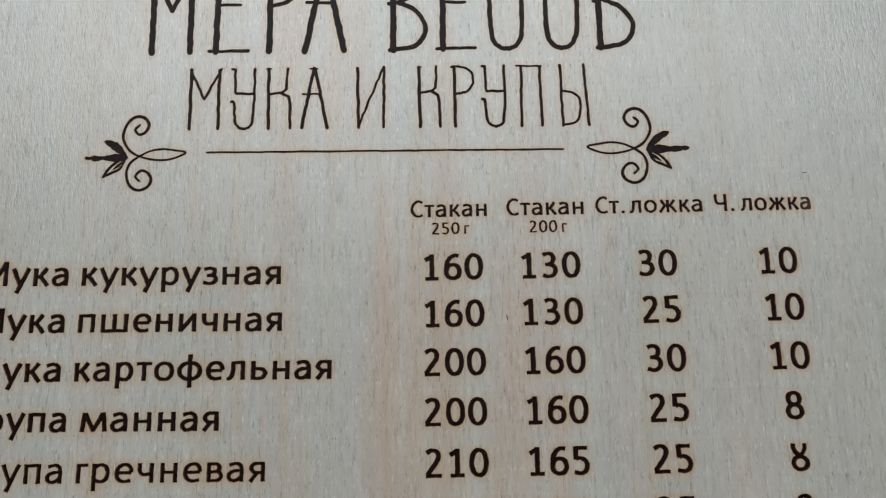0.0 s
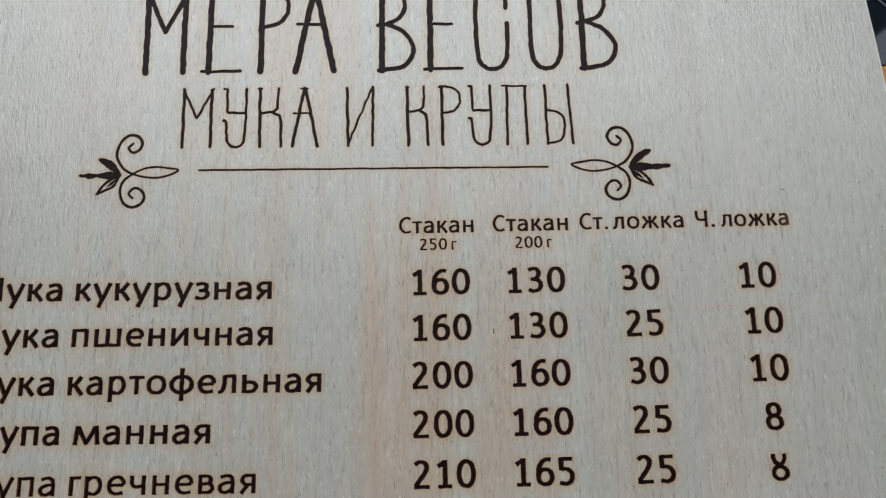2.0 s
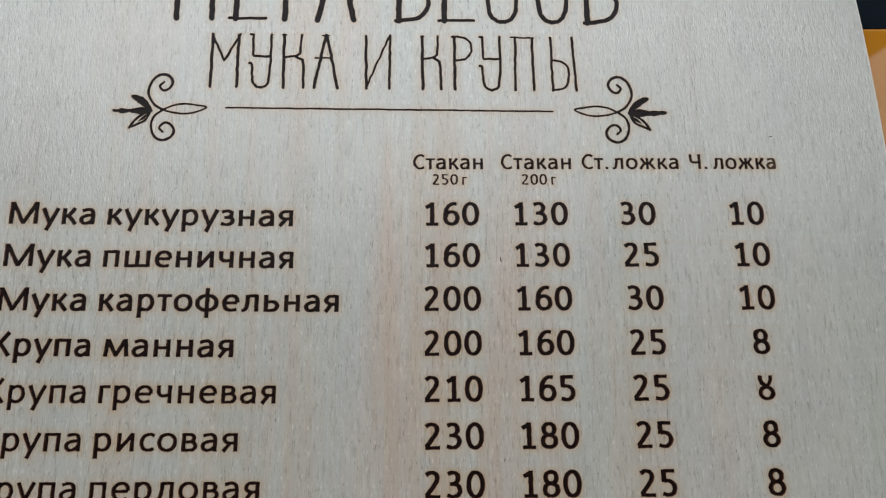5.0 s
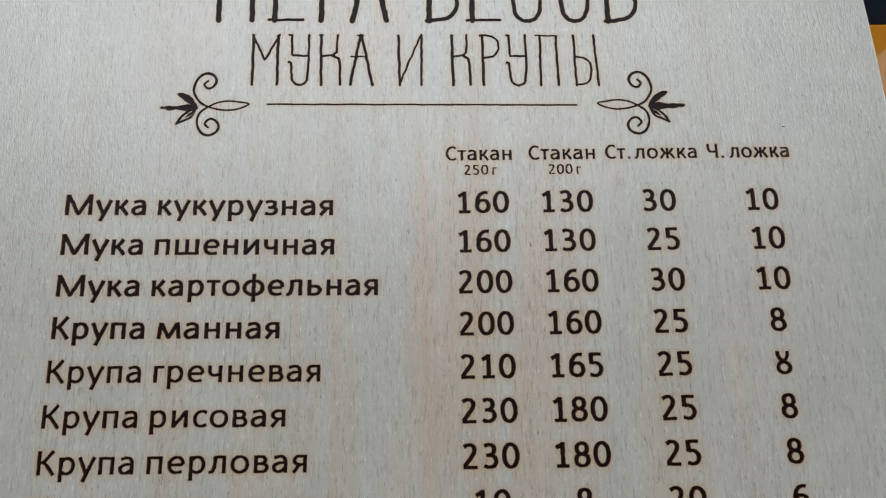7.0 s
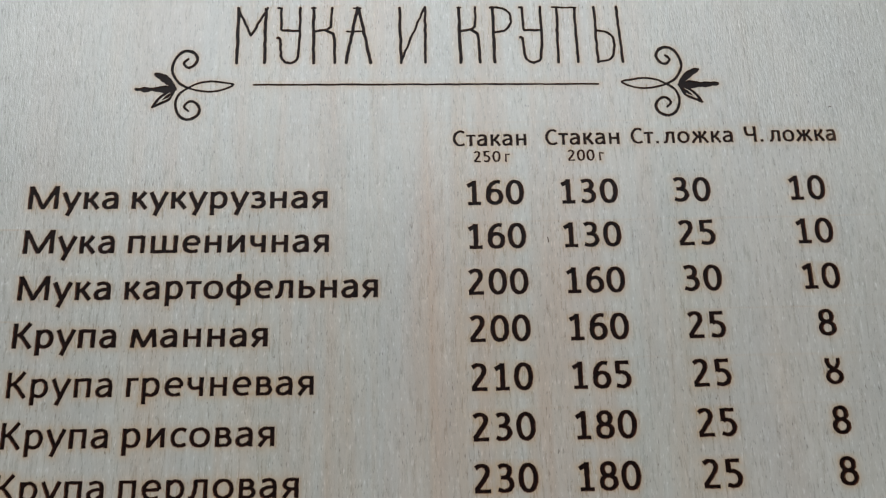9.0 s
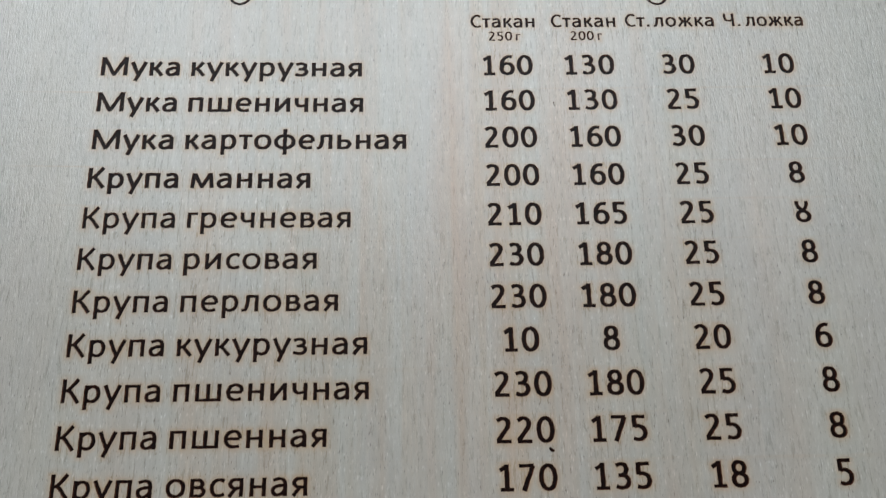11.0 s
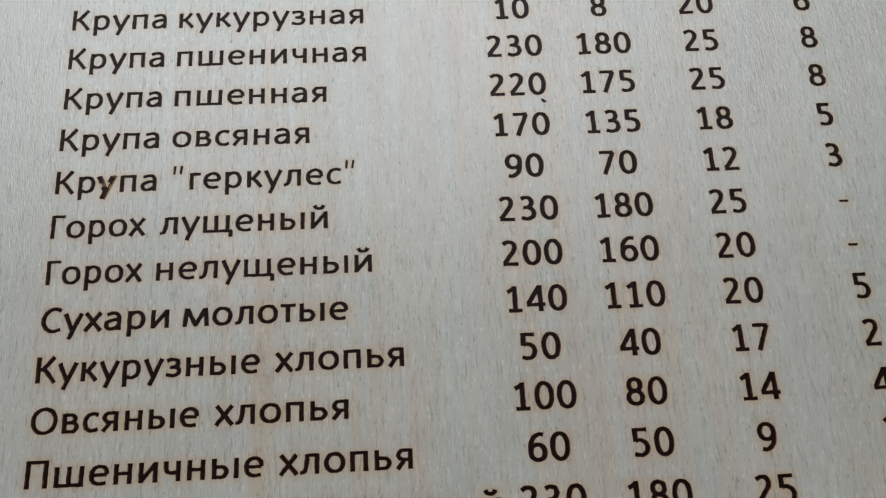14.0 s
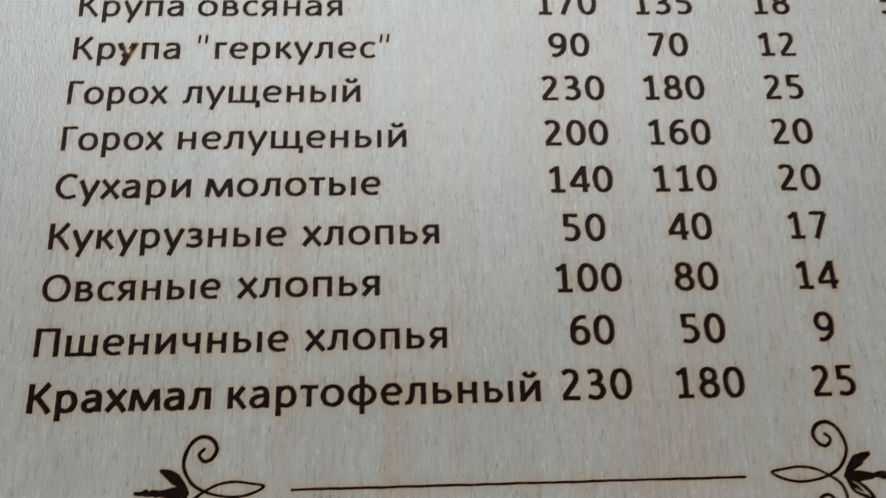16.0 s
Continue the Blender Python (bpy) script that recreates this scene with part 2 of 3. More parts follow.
def wobble(points, step=0.10, amount=0.009):
    out = []
    for (x0, y0), (x1, y1) in zip(points, points[1:]):
        k = max(1, int(math.hypot(x1 - x0, y1 - y0) / step))
        out += [(x0 + (x1 - x0) * i / k + random.uniform(-amount, amount), y0 + (y1 - y0) * i / k + random.uniform(-amount, amount)) for i in range(k)]
    return out + [points[-1]]


# Tall hand-drawn capitals in a unit cell: (width of the line, whether it is curved, points)
TALL = {
    "М": [(1, 0, (0.05, 0), (0.03, 1)), (0.8, 0, (0.0, 1), (0.47, 0.49), (1.0, 1)), (1, 0, (0.95, 0), (0.94, 0.98))],
    "Е": [(1, 0, (0.17, 0), (0.18, 1)), (0.55, 0, (0, 0.01), (1, 0.01)), (0.55, 0, (0.16, 0.555), (0.76, 0.55)), (0.55, 0, (0, 0.99), (1, 0.99))],
    "Р": [(1, 0, (0.14, 0), (0.14, 1)), (0.75, 1, (0, 1), (0.45, 0.99), (0.85, 0.92), (0.97, 0.76), (0.8, 0.62), (0.5, 0.56), (0.14, 0.54))],
    "А": [(1, 0, (0.03, 0), (0.46, 1)), (1, 0, (0.5, 1), (0.97, 0)), (0.6, 0, (0.06, 0.57), (0.68, 0.565)), (0.6, 0, (0.32, 1), (0.58, 0.99))],
    "В": [(1, 0, (0.12, 0), (0.14, 1)), (0.75, 1, (0, 1), (0.45, 0.98), (0.72, 0.86), (0.72, 0.72), (0.5, 0.6), (0.02, 0.545)), (0.8, 1, (0.3, 0.55), (0.7, 0.46), (0.96, 0.28), (0.88, 0.12), (0.6, 0.03), (0.05, 0))],
    "С": [(0.75, 1, (0.95, 0.73), (0.93, 0.88), (0.7, 0.99), (0.35, 0.99), (0.08, 0.88), (0.04, 0.6), (0.07, 0.2), (0.2, 0.05), (0.5, 0.0), (0.82, 0.05), (0.95, 0.2), (0.97, 0.36), (0.97, 0.55))],
    "О": [(0.8, 1, (0.07, 0.6), (0.07, 0.2), (0.2, 0.05), (0.45, 0.0), (0.75, 0.04), (0.92, 0.2), (0.96, 0.5), (0.92, 0.85), (0.7, 0.98), (0.35, 0.99), (0.1, 0.88), (0.07, 0.6))],
    "У": [(0.8, 0, (0.0, 1), (0.13, 1), (0.16, 0.62), (0.22, 0.585), (0.9, 0.58)), (0.85, 1, (0.97, 1), (0.96, 0.5), (0.9, 0.12), (0.72, 0.01), (0.4, 0.01), (0.2, 0.1), (0.14, 0.3), (0.1, 0.44), (0.0, 0.45))],
    "К": [(1, 0, (0.1, 0), (0.06, 1)), (0.6, 0, (0, 1), (0.15, 1)), (0.8, 0, (0.86, 1), (0.8, 0.65), (0.66, 0.6), (0.1, 0.57)), (0.9, 0, (0.6, 0.59), (0.92, 0.52), (0.97, 0.4), (1, 0))],
    "И": [(0.9, 0, (0.0, 1), (0.05, 0)), (0.7, 0, (0.06, 0.05), (0.94, 0.97)), (0.85, 0, (1.0, 1), (0.98, 0))],
    "П": [(0.85, 0, (0.2, 1), (0.14, 0)), (0.6, 0, (0, 1), (1, 0.99)), (0.85, 0, (0.93, 0.98), (0.95, 0))],
    "Ы": [(0.85, 0, (0.04, 1), (0.06, 0)), (0.75, 1, (0.06, 0.57), (0.4, 0.55), (0.66, 0.44), (0.7, 0.26), (0.55, 0.06), (0.05, 0.01)), (0.85, 0, (0.88, 1), (0.97, 0))],
}


def tall_letter(ch, x0, x1, base, height, width):
    faces = []
    for w, curved, *points in TALL[ch]:
        points = [(x0 + (x1 - x0) * x, base + height * y) for x, y in points]
        faces += stroke(wobble(catmull(points, 4) if curved else points), width * w)
    return faces


# ---- the plain typeface of the table, drawn with a pen in units of its size ----
XH, CAP, TAIL = 0.466, 0.634, -0.18   # heights of small letters and capitals, depth of descenders
LOW, HIGH, TOPS = 0.038, XH - 0.038, CAP - 0.038   # middles of level strokes


def V(x, y0=0.0, y1=XH):
    return [([(x, y0), (x, y1)], False)]


def H(y, x0, x1):
    return [([(x0, y), (x1, y)], False)]


def L(*points):
    return [(list(points), False)]


def S(*points):
    return [(catmull(list(points), 4), False)]


def ring(x, y, rx, ry, power=0.92):
    out = []
    for k in range(22):
        c, s = math.cos(k * math.pi / 11), math.sin(k * math.pi / 11)
        out.append((x + rx * math.copysign(abs(c) ** power, c), y + ry * math.copysign(abs(s) ** power, s)))
    return [(out, True)]


def turned(strokes, w, h):
    return [([(w - x, h - y) for x, y in points], closed) for points, closed in strokes]


def bowl(x, y0, y1, reach):
    """The half round of a soft sign, from its stem and back to it."""
    r = (y1 - y0) / 2
    return S((x, y1), (reach - 1.5 * r, y1), (reach - 0.55 * r, y1 - 0.12 * r), (reach, y1 - r), (reach - 0.55 * r, y0 + 0.12 * r), (reach - 1.5 * r, y0), (x, y0))


PEN = {}   # character: (advance, strokes)
PEN["н"] = 0.536, V(0.125) + V(0.411) + H(0.242, 0.125, 0.411)
PEN["и"] = 0.545, V(0.12) + V(0.425) + L((0.135, 0.05), (0.41, XH - 0.05))
PEN["й"] = 0.545, PEN["и"][1] + S((0.165, 0.645), (0.20, 0.575), (0.273, 0.553), (0.345, 0.575), (0.38, 0.645))
PEN["п"] = 0.525, V(0.12) + V(0.405) + H(HIGH, 0.12, 0.405)
PEN["т"] = 0.390, V(0.195) + H(HIGH, 0.015, 0.375)
PEN["г"] = 0.350, V(0.12) + H(HIGH, 0.12, 0.335)
PEN["ш"] = 0.765, V(0.12) + V(0.382) + V(0.645) + H(LOW, 0.12, 0.645)
PEN["щ"] = 0.785, PEN["ш"][1] + H(LOW, 0.645, 0.755) + V(0.725, -0.125, 0.05)
PEN["ч"] = 0.485, V(0.37) + S((0.105, XH), (0.105, 0.32), (0.13, 0.235), (0.21, 0.195), (0.37, 0.215))
PEN["ь"] = 0.490, V(0.12) + bowl(0.12, LOW, 0.272, 0.395)
PEN["ы"] = 0.715, V(0.12) + bowl(0.12, LOW, 0.272, 0.385) + V(0.595)
PEN["в"] = 0.480, V(0.12) + bowl(0.12, 0.245, HIGH, 0.355) + bowl(0.12, LOW, 0.245, 0.395)
PEN["я"] = 0.475, V(0.355) + turned(bowl(0.12, LOW, 0.25, 0.38), 0.475, XH) + L((0.235, 0.22), (0.075, 0.0))
PEN["а"] = 0.479, S((0.362, 0.0), (0.362, 0.15), (0.362, 0.30), (0.325, 0.40), (0.225, 0.432), (0.085, 0.395)) + S((0.362, 0.268), (0.22, 0.258), (0.105, 0.205), (0.083, 0.12), (0.13, 0.047), (0.22, 0.036), (0.30, 0.075), (0.362, 0.14))
PEN["е"] = 0.498, S((0.10, 0.237), (0.25, 0.237), (0.425, 0.240)) + S((0.420, 0.245), (0.408, 0.345), (0.345, 0.415), (0.262, 0.432), (0.165, 0.395), (0.105, 0.305), (0.098, 0.19), (0.14, 0.09), (0.22, 0.042), (0.31, 0.037), (0.410, 0.060))
PEN["о"] = 0.527, ring(0.264, 0.233, 0.180, 0.200)
PEN["с"] = 0.423, S((0.385, 0.395), (0.29, 0.432), (0.18, 0.405), (0.11, 0.315), (0.098, 0.20), (0.14, 0.085), (0.225, 0.038), (0.30, 0.040), (0.388, 0.075))
PEN["р"] = 0.525, V(0.12, TAIL, XH) + S((0.12, 0.345), (0.20, 0.415), (0.285, 0.432), (0.375, 0.385), (0.422, 0.245), (0.385, 0.10), (0.29, 0.037), (0.20, 0.050), (0.12, 0.095))
PEN["у"] = 0.453, L((0.045, XH), (0.225, 0.02)) + L((0.410, XH), (0.150, TAIL))
PEN["к"] = 0.465, V(0.12) + S((0.12, 0.238), (0.20, 0.250), (0.27, 0.31), (0.375, XH)) + S((0.19, 0.245), (0.26, 0.20), (0.41, 0.0))
PEN["л"] = 0.510, V(0.392) + H(HIGH, 0.165, 0.392) + S((0.178, XH - 0.01), (0.172, 0.28), (0.145, 0.12), (0.105, 0.05), (0.025, 0.035))
PEN["м"] = 0.675, L((0.085, 0.0), (0.130, XH)) + L((0.140, XH - 0.02), (0.325, 0.05), (0.345, 0.05), (0.535, XH - 0.02)) + L((0.545, XH), (0.590, 0.0))
PEN["х"] = 0.435, L((0.045, 0.0), (0.385, XH)) + L((0.050, XH), (0.395, 0.0))
PEN["з"] = 0.420, S((0.065, 0.395), (0.17, 0.432), (0.28, 0.41), (0.315, 0.345), (0.28, 0.27), (0.20, 0.243), (0.13, 0.243)) + S((0.20, 0.243), (0.30, 0.225), (0.345, 0.14), (0.29, 0.058), (0.18, 0.035), (0.05, 0.072))
PEN["ж"] = 0.690, V(0.345) + S((0.345, 0.238), (0.42, 0.25), (0.48, 0.31), (0.585, XH)) + S((0.41, 0.245), (0.48, 0.20), (0.63, 0.0)) + S((0.345, 0.238), (0.27, 0.25), (0.21, 0.31), (0.105, XH)) + S((0.28, 0.245), (0.21, 0.20), (0.06, 0.0))
PEN["ф"] = 0.650, V(0.325, TAIL, 0.645) + ring(0.325, 0.233, 0.235, 0.200)
PEN["М"] = 0.855, V(0.125, 0, CAP) + V(0.730, 0, CAP) + L((0.135, CAP - 0.02), (0.415, 0.05), (0.440, 0.05), (0.720, CAP - 0.02))
PEN["К"] = 0.540, V(0.12, 0, CAP) + S((0.12, 0.325), (0.20, 0.335), (0.28, 0.40), (0.455, CAP)) + S((0.20, 0.335), (0.29, 0.28), (0.490, 0.0))
PEN["Г"] = 0.420, V(0.12, 0, CAP) + H(TOPS, 0.12, 0.41)
PEN["С"] = 0.533, S((0.485, 0.545), (0.37, 0.597), (0.25, 0.575), (0.14, 0.46), (0.103, 0.31), (0.14, 0.16), (0.25, 0.055), (0.36, 0.038), (0.490, 0.085))
PEN["О"] = 0.662, ring(0.331, 0.317, 0.245, 0.280)
PEN["П"] = 0.620, V(0.12, 0, CAP) + V(0.500, 0, CAP) + H(TOPS, 0.12, 0.50)
PEN["Ч"] = 0.565, V(0.450, 0, CAP) + S((0.115, CAP), (0.115, 0.44), (0.145, 0.335), (0.24, 0.275), (0.450, 0.295))
PEN["."] = 0.252, V(0.126, 0.0, 0.10)
PEN['"'] = 0.400, L((0.095, 0.44), (0.115, CAP + 0.045)) + L((0.25, 0.44), (0.27, CAP + 0.045))
PEN["0"] = 0.507, ring(0.253, 0.317, 0.165, 0.280)
PEN["1"] = 0.507, V(0.272, 0, CAP) + H(LOW, 0.110, 0.430) + L((0.272, 0.585), (0.105, 0.490))
PEN["2"] = 0.507, S((0.085, 0.540), (0.19, 0.597), (0.30, 0.580), (0.352, 0.50), (0.335, 0.39), (0.24, 0.25), (0.095, 0.06)) + H(LOW, 0.065, 0.425)
PEN["3"] = 0.507, S((0.095, 0.560), (0.19, 0.597), (0.30, 0.575), (0.345, 0.48), (0.305, 0.375), (0.22, 0.335), (0.14, 0.333)) + S((0.22, 0.335), (0.34, 0.295), (0.388, 0.18), (0.33, 0.075), (0.21, 0.037), (0.08, 0.078))
PEN["4"] = 0.507, V(0.355, 0, CAP) + H(0.165, 0.030, 0.470) + L((0.345, 0.610), (0.065, 0.180))
PEN["5"] = 0.507, H(TOPS, 0.125, 0.395) + V(0.130, 0.335, CAP) + S((0.13, 0.355), (0.23, 0.372), (0.34, 0.315), (0.382, 0.205), (0.34, 0.09), (0.23, 0.037), (0.085, 0.068))
PEN["6"] = 0.507, S((0.405, 0.580), (0.31, 0.597), (0.20, 0.54), (0.125, 0.41), (0.108, 0.22)) + ring(0.262, 0.205, 0.155, 0.168)
PEN["7"] = 0.507, H(TOPS, 0.070, 0.425) + L((0.405, 0.60), (0.165, 0.0))
PEN["8"] = 0.507, ring(0.253, 0.465, 0.128, 0.132) + ring(0.253, 0.180, 0.155, 0.143)
PEN["9"] = 0.507, turned(PEN["6"][1], 0.507, CAP)
PEN["-"] = 0.306, H(0.235, 0.035, 0.270)


def burnt(points, closed, width, rough=0.0045):
    """The outline of one pen stroke, level strokes thinner, its edge eaten unevenly by the burn."""
    dense = []
    ring_points = points + points[:1] if closed else points
    for (x0, y0), (x1, y1) in zip(ring_points, ring_points[1:]):
        k = max(1, int(math.hypot(x1 - x0, y1 - y0) / 0.055))
        dense += [(x0 + (x1 - x0) * i / k, y0 + (y1 - y0) * i / k) for i in range(k)]
    if not closed:
        dense.append(points[-1])
    p = np.array(dense)
    if closed:
        d1 = np.roll(p, -1, 0) - p
        d0 = np.roll(d1, 1, 0)
    else:
        d1 = np.vstack([p[1:] - p[:-1], p[-1:] - p[-2:-1]])
        d0 = np.vstack([d1[:1], d1[:-1]])
    unit = lambda d: d / np.maximum(np.linalg.norm(d, axis=1, keepdims=True), 1e-6)
    d0, d1 = unit(d0), unit(d1)
    along = unit(d0 + d1)
    normal = np.stack([-along[:, 1], along[:, 0]], 1)
    bend = np.clip(np.sum(along * d1, 1), 0.6, 1.0)
    half = width / 2 * (0.75 + 0.25 * np.abs(along[:, 1])) / bend
    left = p + normal * (half + np.random.uniform(-rough, rough, len(p)))[:, None]
    right = p - normal * (half + np.random.uniform(-rough, rough, len(p)))[:, None]
    if closed:
        return {"loops": [[tuple(v) for v in right], [tuple(v) for v in left[::-1]]]}
    return {"loops": [[tuple(v) for v in right] + [tuple(v) for v in left[::-1]]]}


def glyph(ch, x, base, size, width, wide=1.0):
    width *= 0.6 if ch == '"' else 1.0
    return [burnt([(x + a * size * wide, base + b * size) for a, b in points], closed, width) for points, closed in PEN[ch][1]]


def typed(text, x0, base, cap, x1, width, slope=0.0):
    """A word from x0 to x1 with that height of its capitals: the strokes of each of its letters."""
    size = cap / CAP
    places, pen = [], 0.0
    for ch in text:
        places.append(pen)
        pen += PEN[ch][0]
    ends = [(at + px) for at, ch in zip(places, text) for points, _ in PEN[ch][1] for px, _ in points]
    lo, hi = min(ends), max(ends)
    wide = (x1 - x0 - width) / (hi - lo) / size
    out = []
    for at, ch in zip(places, text):
        x = x0 + width / 2 + (at - lo) * size * wide
        out.append(glyph(ch, x, base + slope * (x - x0), size, width, wide))
    return out


def figures(text, middle, base, cap, width=0.096):
    """A number in even cells."""
    size = cap / CAP
    return [glyph(ch, middle + ((n - len(text) / 2) * 0.507) * size, base, size, width) for n, ch in enumerate(text)]


def broken_eight(x, base):
    """A figure eight whose upper bowl was left open by the laser."""
    low = [(x + 0.125 * math.cos(a * math.pi / 8), base + 0.135 + 0.115 * math.sin(a * math.pi / 8)) for a in range(16)]
    arm = [(x - 0.105, base + 0.48), (x - 0.115, base + 0.41), (x - 0.08, base + 0.33), (x + 0.03, base + 0.24)]
    other = [(x + 0.095, base + 0.48), (x + 0.10, base + 0.40), (x + 0.06, base + 0.32), (x - 0.04, base + 0.24)]
    return [[burnt(low, True, 0.092), burnt(arm, False, 0.088), burnt(other, False, 0.08)]]


def ornament(x, y, flip):
    p = lambda pts: [(x + flip * a, y + b) for a, b in pts]
    up = [(0, 0), (-0.2, 0.13), (-0.34, 0.40), (-0.27, 0.69), (-0.11, 0.83), (0.07, 0.80), (0.16, 0.65), (0.09, 0.5), (-0.03, 0.46), (-0.11, 0.56), (-0.03, 0.65)]
    low = [(0, 0), (-0.17, -0.14), (-0.23, -0.36), (-0.15, -0.6), (0.02, -0.70), (0.2, -0.63), (0.26, -0.48), (0.18, -0.34), (0.05, -0.30), (-0.05, -0.41), (0.03, -0.51)]
    loop = [(0, 0), (0.2, 0.1), (0.45, 0.14), (0.7, 0.11), (0.91, 0.06), (0.7, -0.05), (0.46, -0.09), (0.2, -0.06), (0, 0)]
    faces = stroke(catmull(p(up), 5), 0.07, 0.25) + stroke(catmull(p(low), 5), 0.065, 0.2) + stroke(catmull(p(loop), 5), 0.045)
    faces += stroke(p([(-0.27, -0.02), (-0.36, -0.02), (-0.46, -0.02), (-0.56, -0.02), (-0.68, -0.02)]), 0.19, 0.5, 0.18)
    faces += stroke(wobble(p([(-0.58, -0.02), (-1.04, -0.01)]), 0.05, 0.014), 0.115, 0.3, 0.3)
    faces += stroke(catmull(p([(-0.27, 0.0), (-0.40, 0.15), (-0.54, 0.26), (-0.67, 0.32)]), 3), 0.19, 0.6, 0.14)
    faces += stroke(catmull(p([(-0.27, -0.04), (-0.42, -0.10), (-0.58, -0.24), (-0.68, -0.41)]), 4), 0.058, 0.0, 0.14)
    faces += stroke(catmull(p([(-0.27, -0.04), (-0.36, -0.24), (-0.52, -0.33), (-0.68, -0.41)]), 4), 0.058, 0.0, 0.14)
    faces += stroke(p([(-0.31, -0.09), (-0.40, -0.18), (-0.50, -0.26)]), 0.07, 0.7, 0.1)
    return faces


TABLE = """Мука кукурузная|160 130 30 10|-5.96 -5.71 -1.92
Мука пшеничная|160 130 25 10|-5.96 -5.71 -1.88
Мука картофельная|200 160 30 10|-5.96 -5.71 -0.94
Крупа манная|200 160 25 8|-5.785 -5.535 -2.99
Крупа гречневая|210 165 25 8|-5.785 -5.535 -2.12
Крупа рисовая|230 180 25 8|-5.785 -5.535 -2.81
Крупа перловая|230 180 25 8|-5.785 -5.535 -2.35
Крупа кукурузная|10 8 20 6|-5.785 -5.535 -1.75
Крупа пшеничная|230 180 25 8|-5.785 -5.535 -1.71
Крупа пшенная|220 175 25 8|-5.785 -5.535 -2.52
Крупа овсяная|170 135 18 5|-5.785 -5.535 -2.86
Крупа "геркулес"|90 70 12 3|-5.785 -5.5 -1.97
Горох лущеный|230 180 25 -|-5.925 -5.71 -2.51
Горох нелущеный|200 160 20 -|-5.93 -5.69 -1.69
Сухари молотые|140 110 20 5|-5.4 -5.16 -2.14
Кукурузные хлопья|50 40 17 2|-3.73 -3.49 -1.15
Овсяные хлопья|100 80 14 4|-4.78 -4.53 -2.16
Пшеничные хлопья|60 50 9 2|-3.63 -3.39 -1.06
Крахмал картофельный|230 180 25 -|-4.83 -4.57 0.42"""
COLUMNS = (1.325, 3.165, 5.215, 7.48)
PITCH, FIRST = 0.909, -2.545

title = [("М", -4.70, -3.84), ("Е", -3.49, -2.70), ("Р", -2.37, -1.71), ("А", -1.58, -0.74), ("В", 0.13, 0.91), ("Е", 1.10, 1.88), ("С", 2.16, 2.86), ("О", 3.28, 3.99), ("В", 4.30, 5.10)]
second = [("М", -3.84, -3.22), ("У", -3.00, -2.53), ("К", -2.30, -1.82), ("А", -1.61, -1.07), ("И", -0.49, 0.04), ("К", 0.71, 1.15), ("Р", 1.38, 1.83), ("У", 1.99, 2.45), ("П", 2.68, 3.18), ("Ы", 3.53, 4.09)]
strips = []   # (upper edge, lower edge, [(name of the part, its strokes, or those of each letter)])
marks = [("title_letter", [tall_letter(ch, a, b, 2.215 - 0.0105 * a, 1.90, 0.128)]) for ch, a, b in title]
strips.append((BOARD_TOP, 1.97, marks))
marks = [("subtitle_letter", [tall_letter(ch, a, b, 0.555 - 0.0115 * a, 1.28, 0.07)]) for ch, a, b in second]
marks += [("ornament", [ornament(-4.77, 0.06, 1)]), ("ornament", [ornament(4.918, 0.0, -1)])]
marks += [("engraved_rule", [stroke(wobble([(-3.45, 0.11), (3.53, 0.02)], 0.15, 0.004), 0.043)])]
marks.append(("burn_speck", [stroke([(8.14, -0.57), (8.20, -0.56)], 0.016)]))
strips.append((1.97, -0.83, marks))
marks = []
for words in ((("Стакан", 0.54, 2.01),), (("Стакан", 2.38, 3.865),), (("Ст.", 4.09, 4.65), ("ложка", 4.715, 6.14)), (("Ч.", 6.37, 6.745), ("ложка", 6.84, 8.205))):
    marks.append(("column_heading", [letter for text, a, b in words for letter in typed(text, a, -1.31, 0.34, b, 0.060)]))
for middle in (1.21, 3.075):
    digits = "250" if middle < 2 else "200"
    marks.append(("column_unit", figures(digits, middle, -1.655, 0.235, 0.043) + [glyph("г", middle + 0.33, -1.655, 0.37, 0.038)]))
strips.append((strips[-1][1], -1.87, marks))
smudges = []   # (place, reach, strength) of golden heat stains
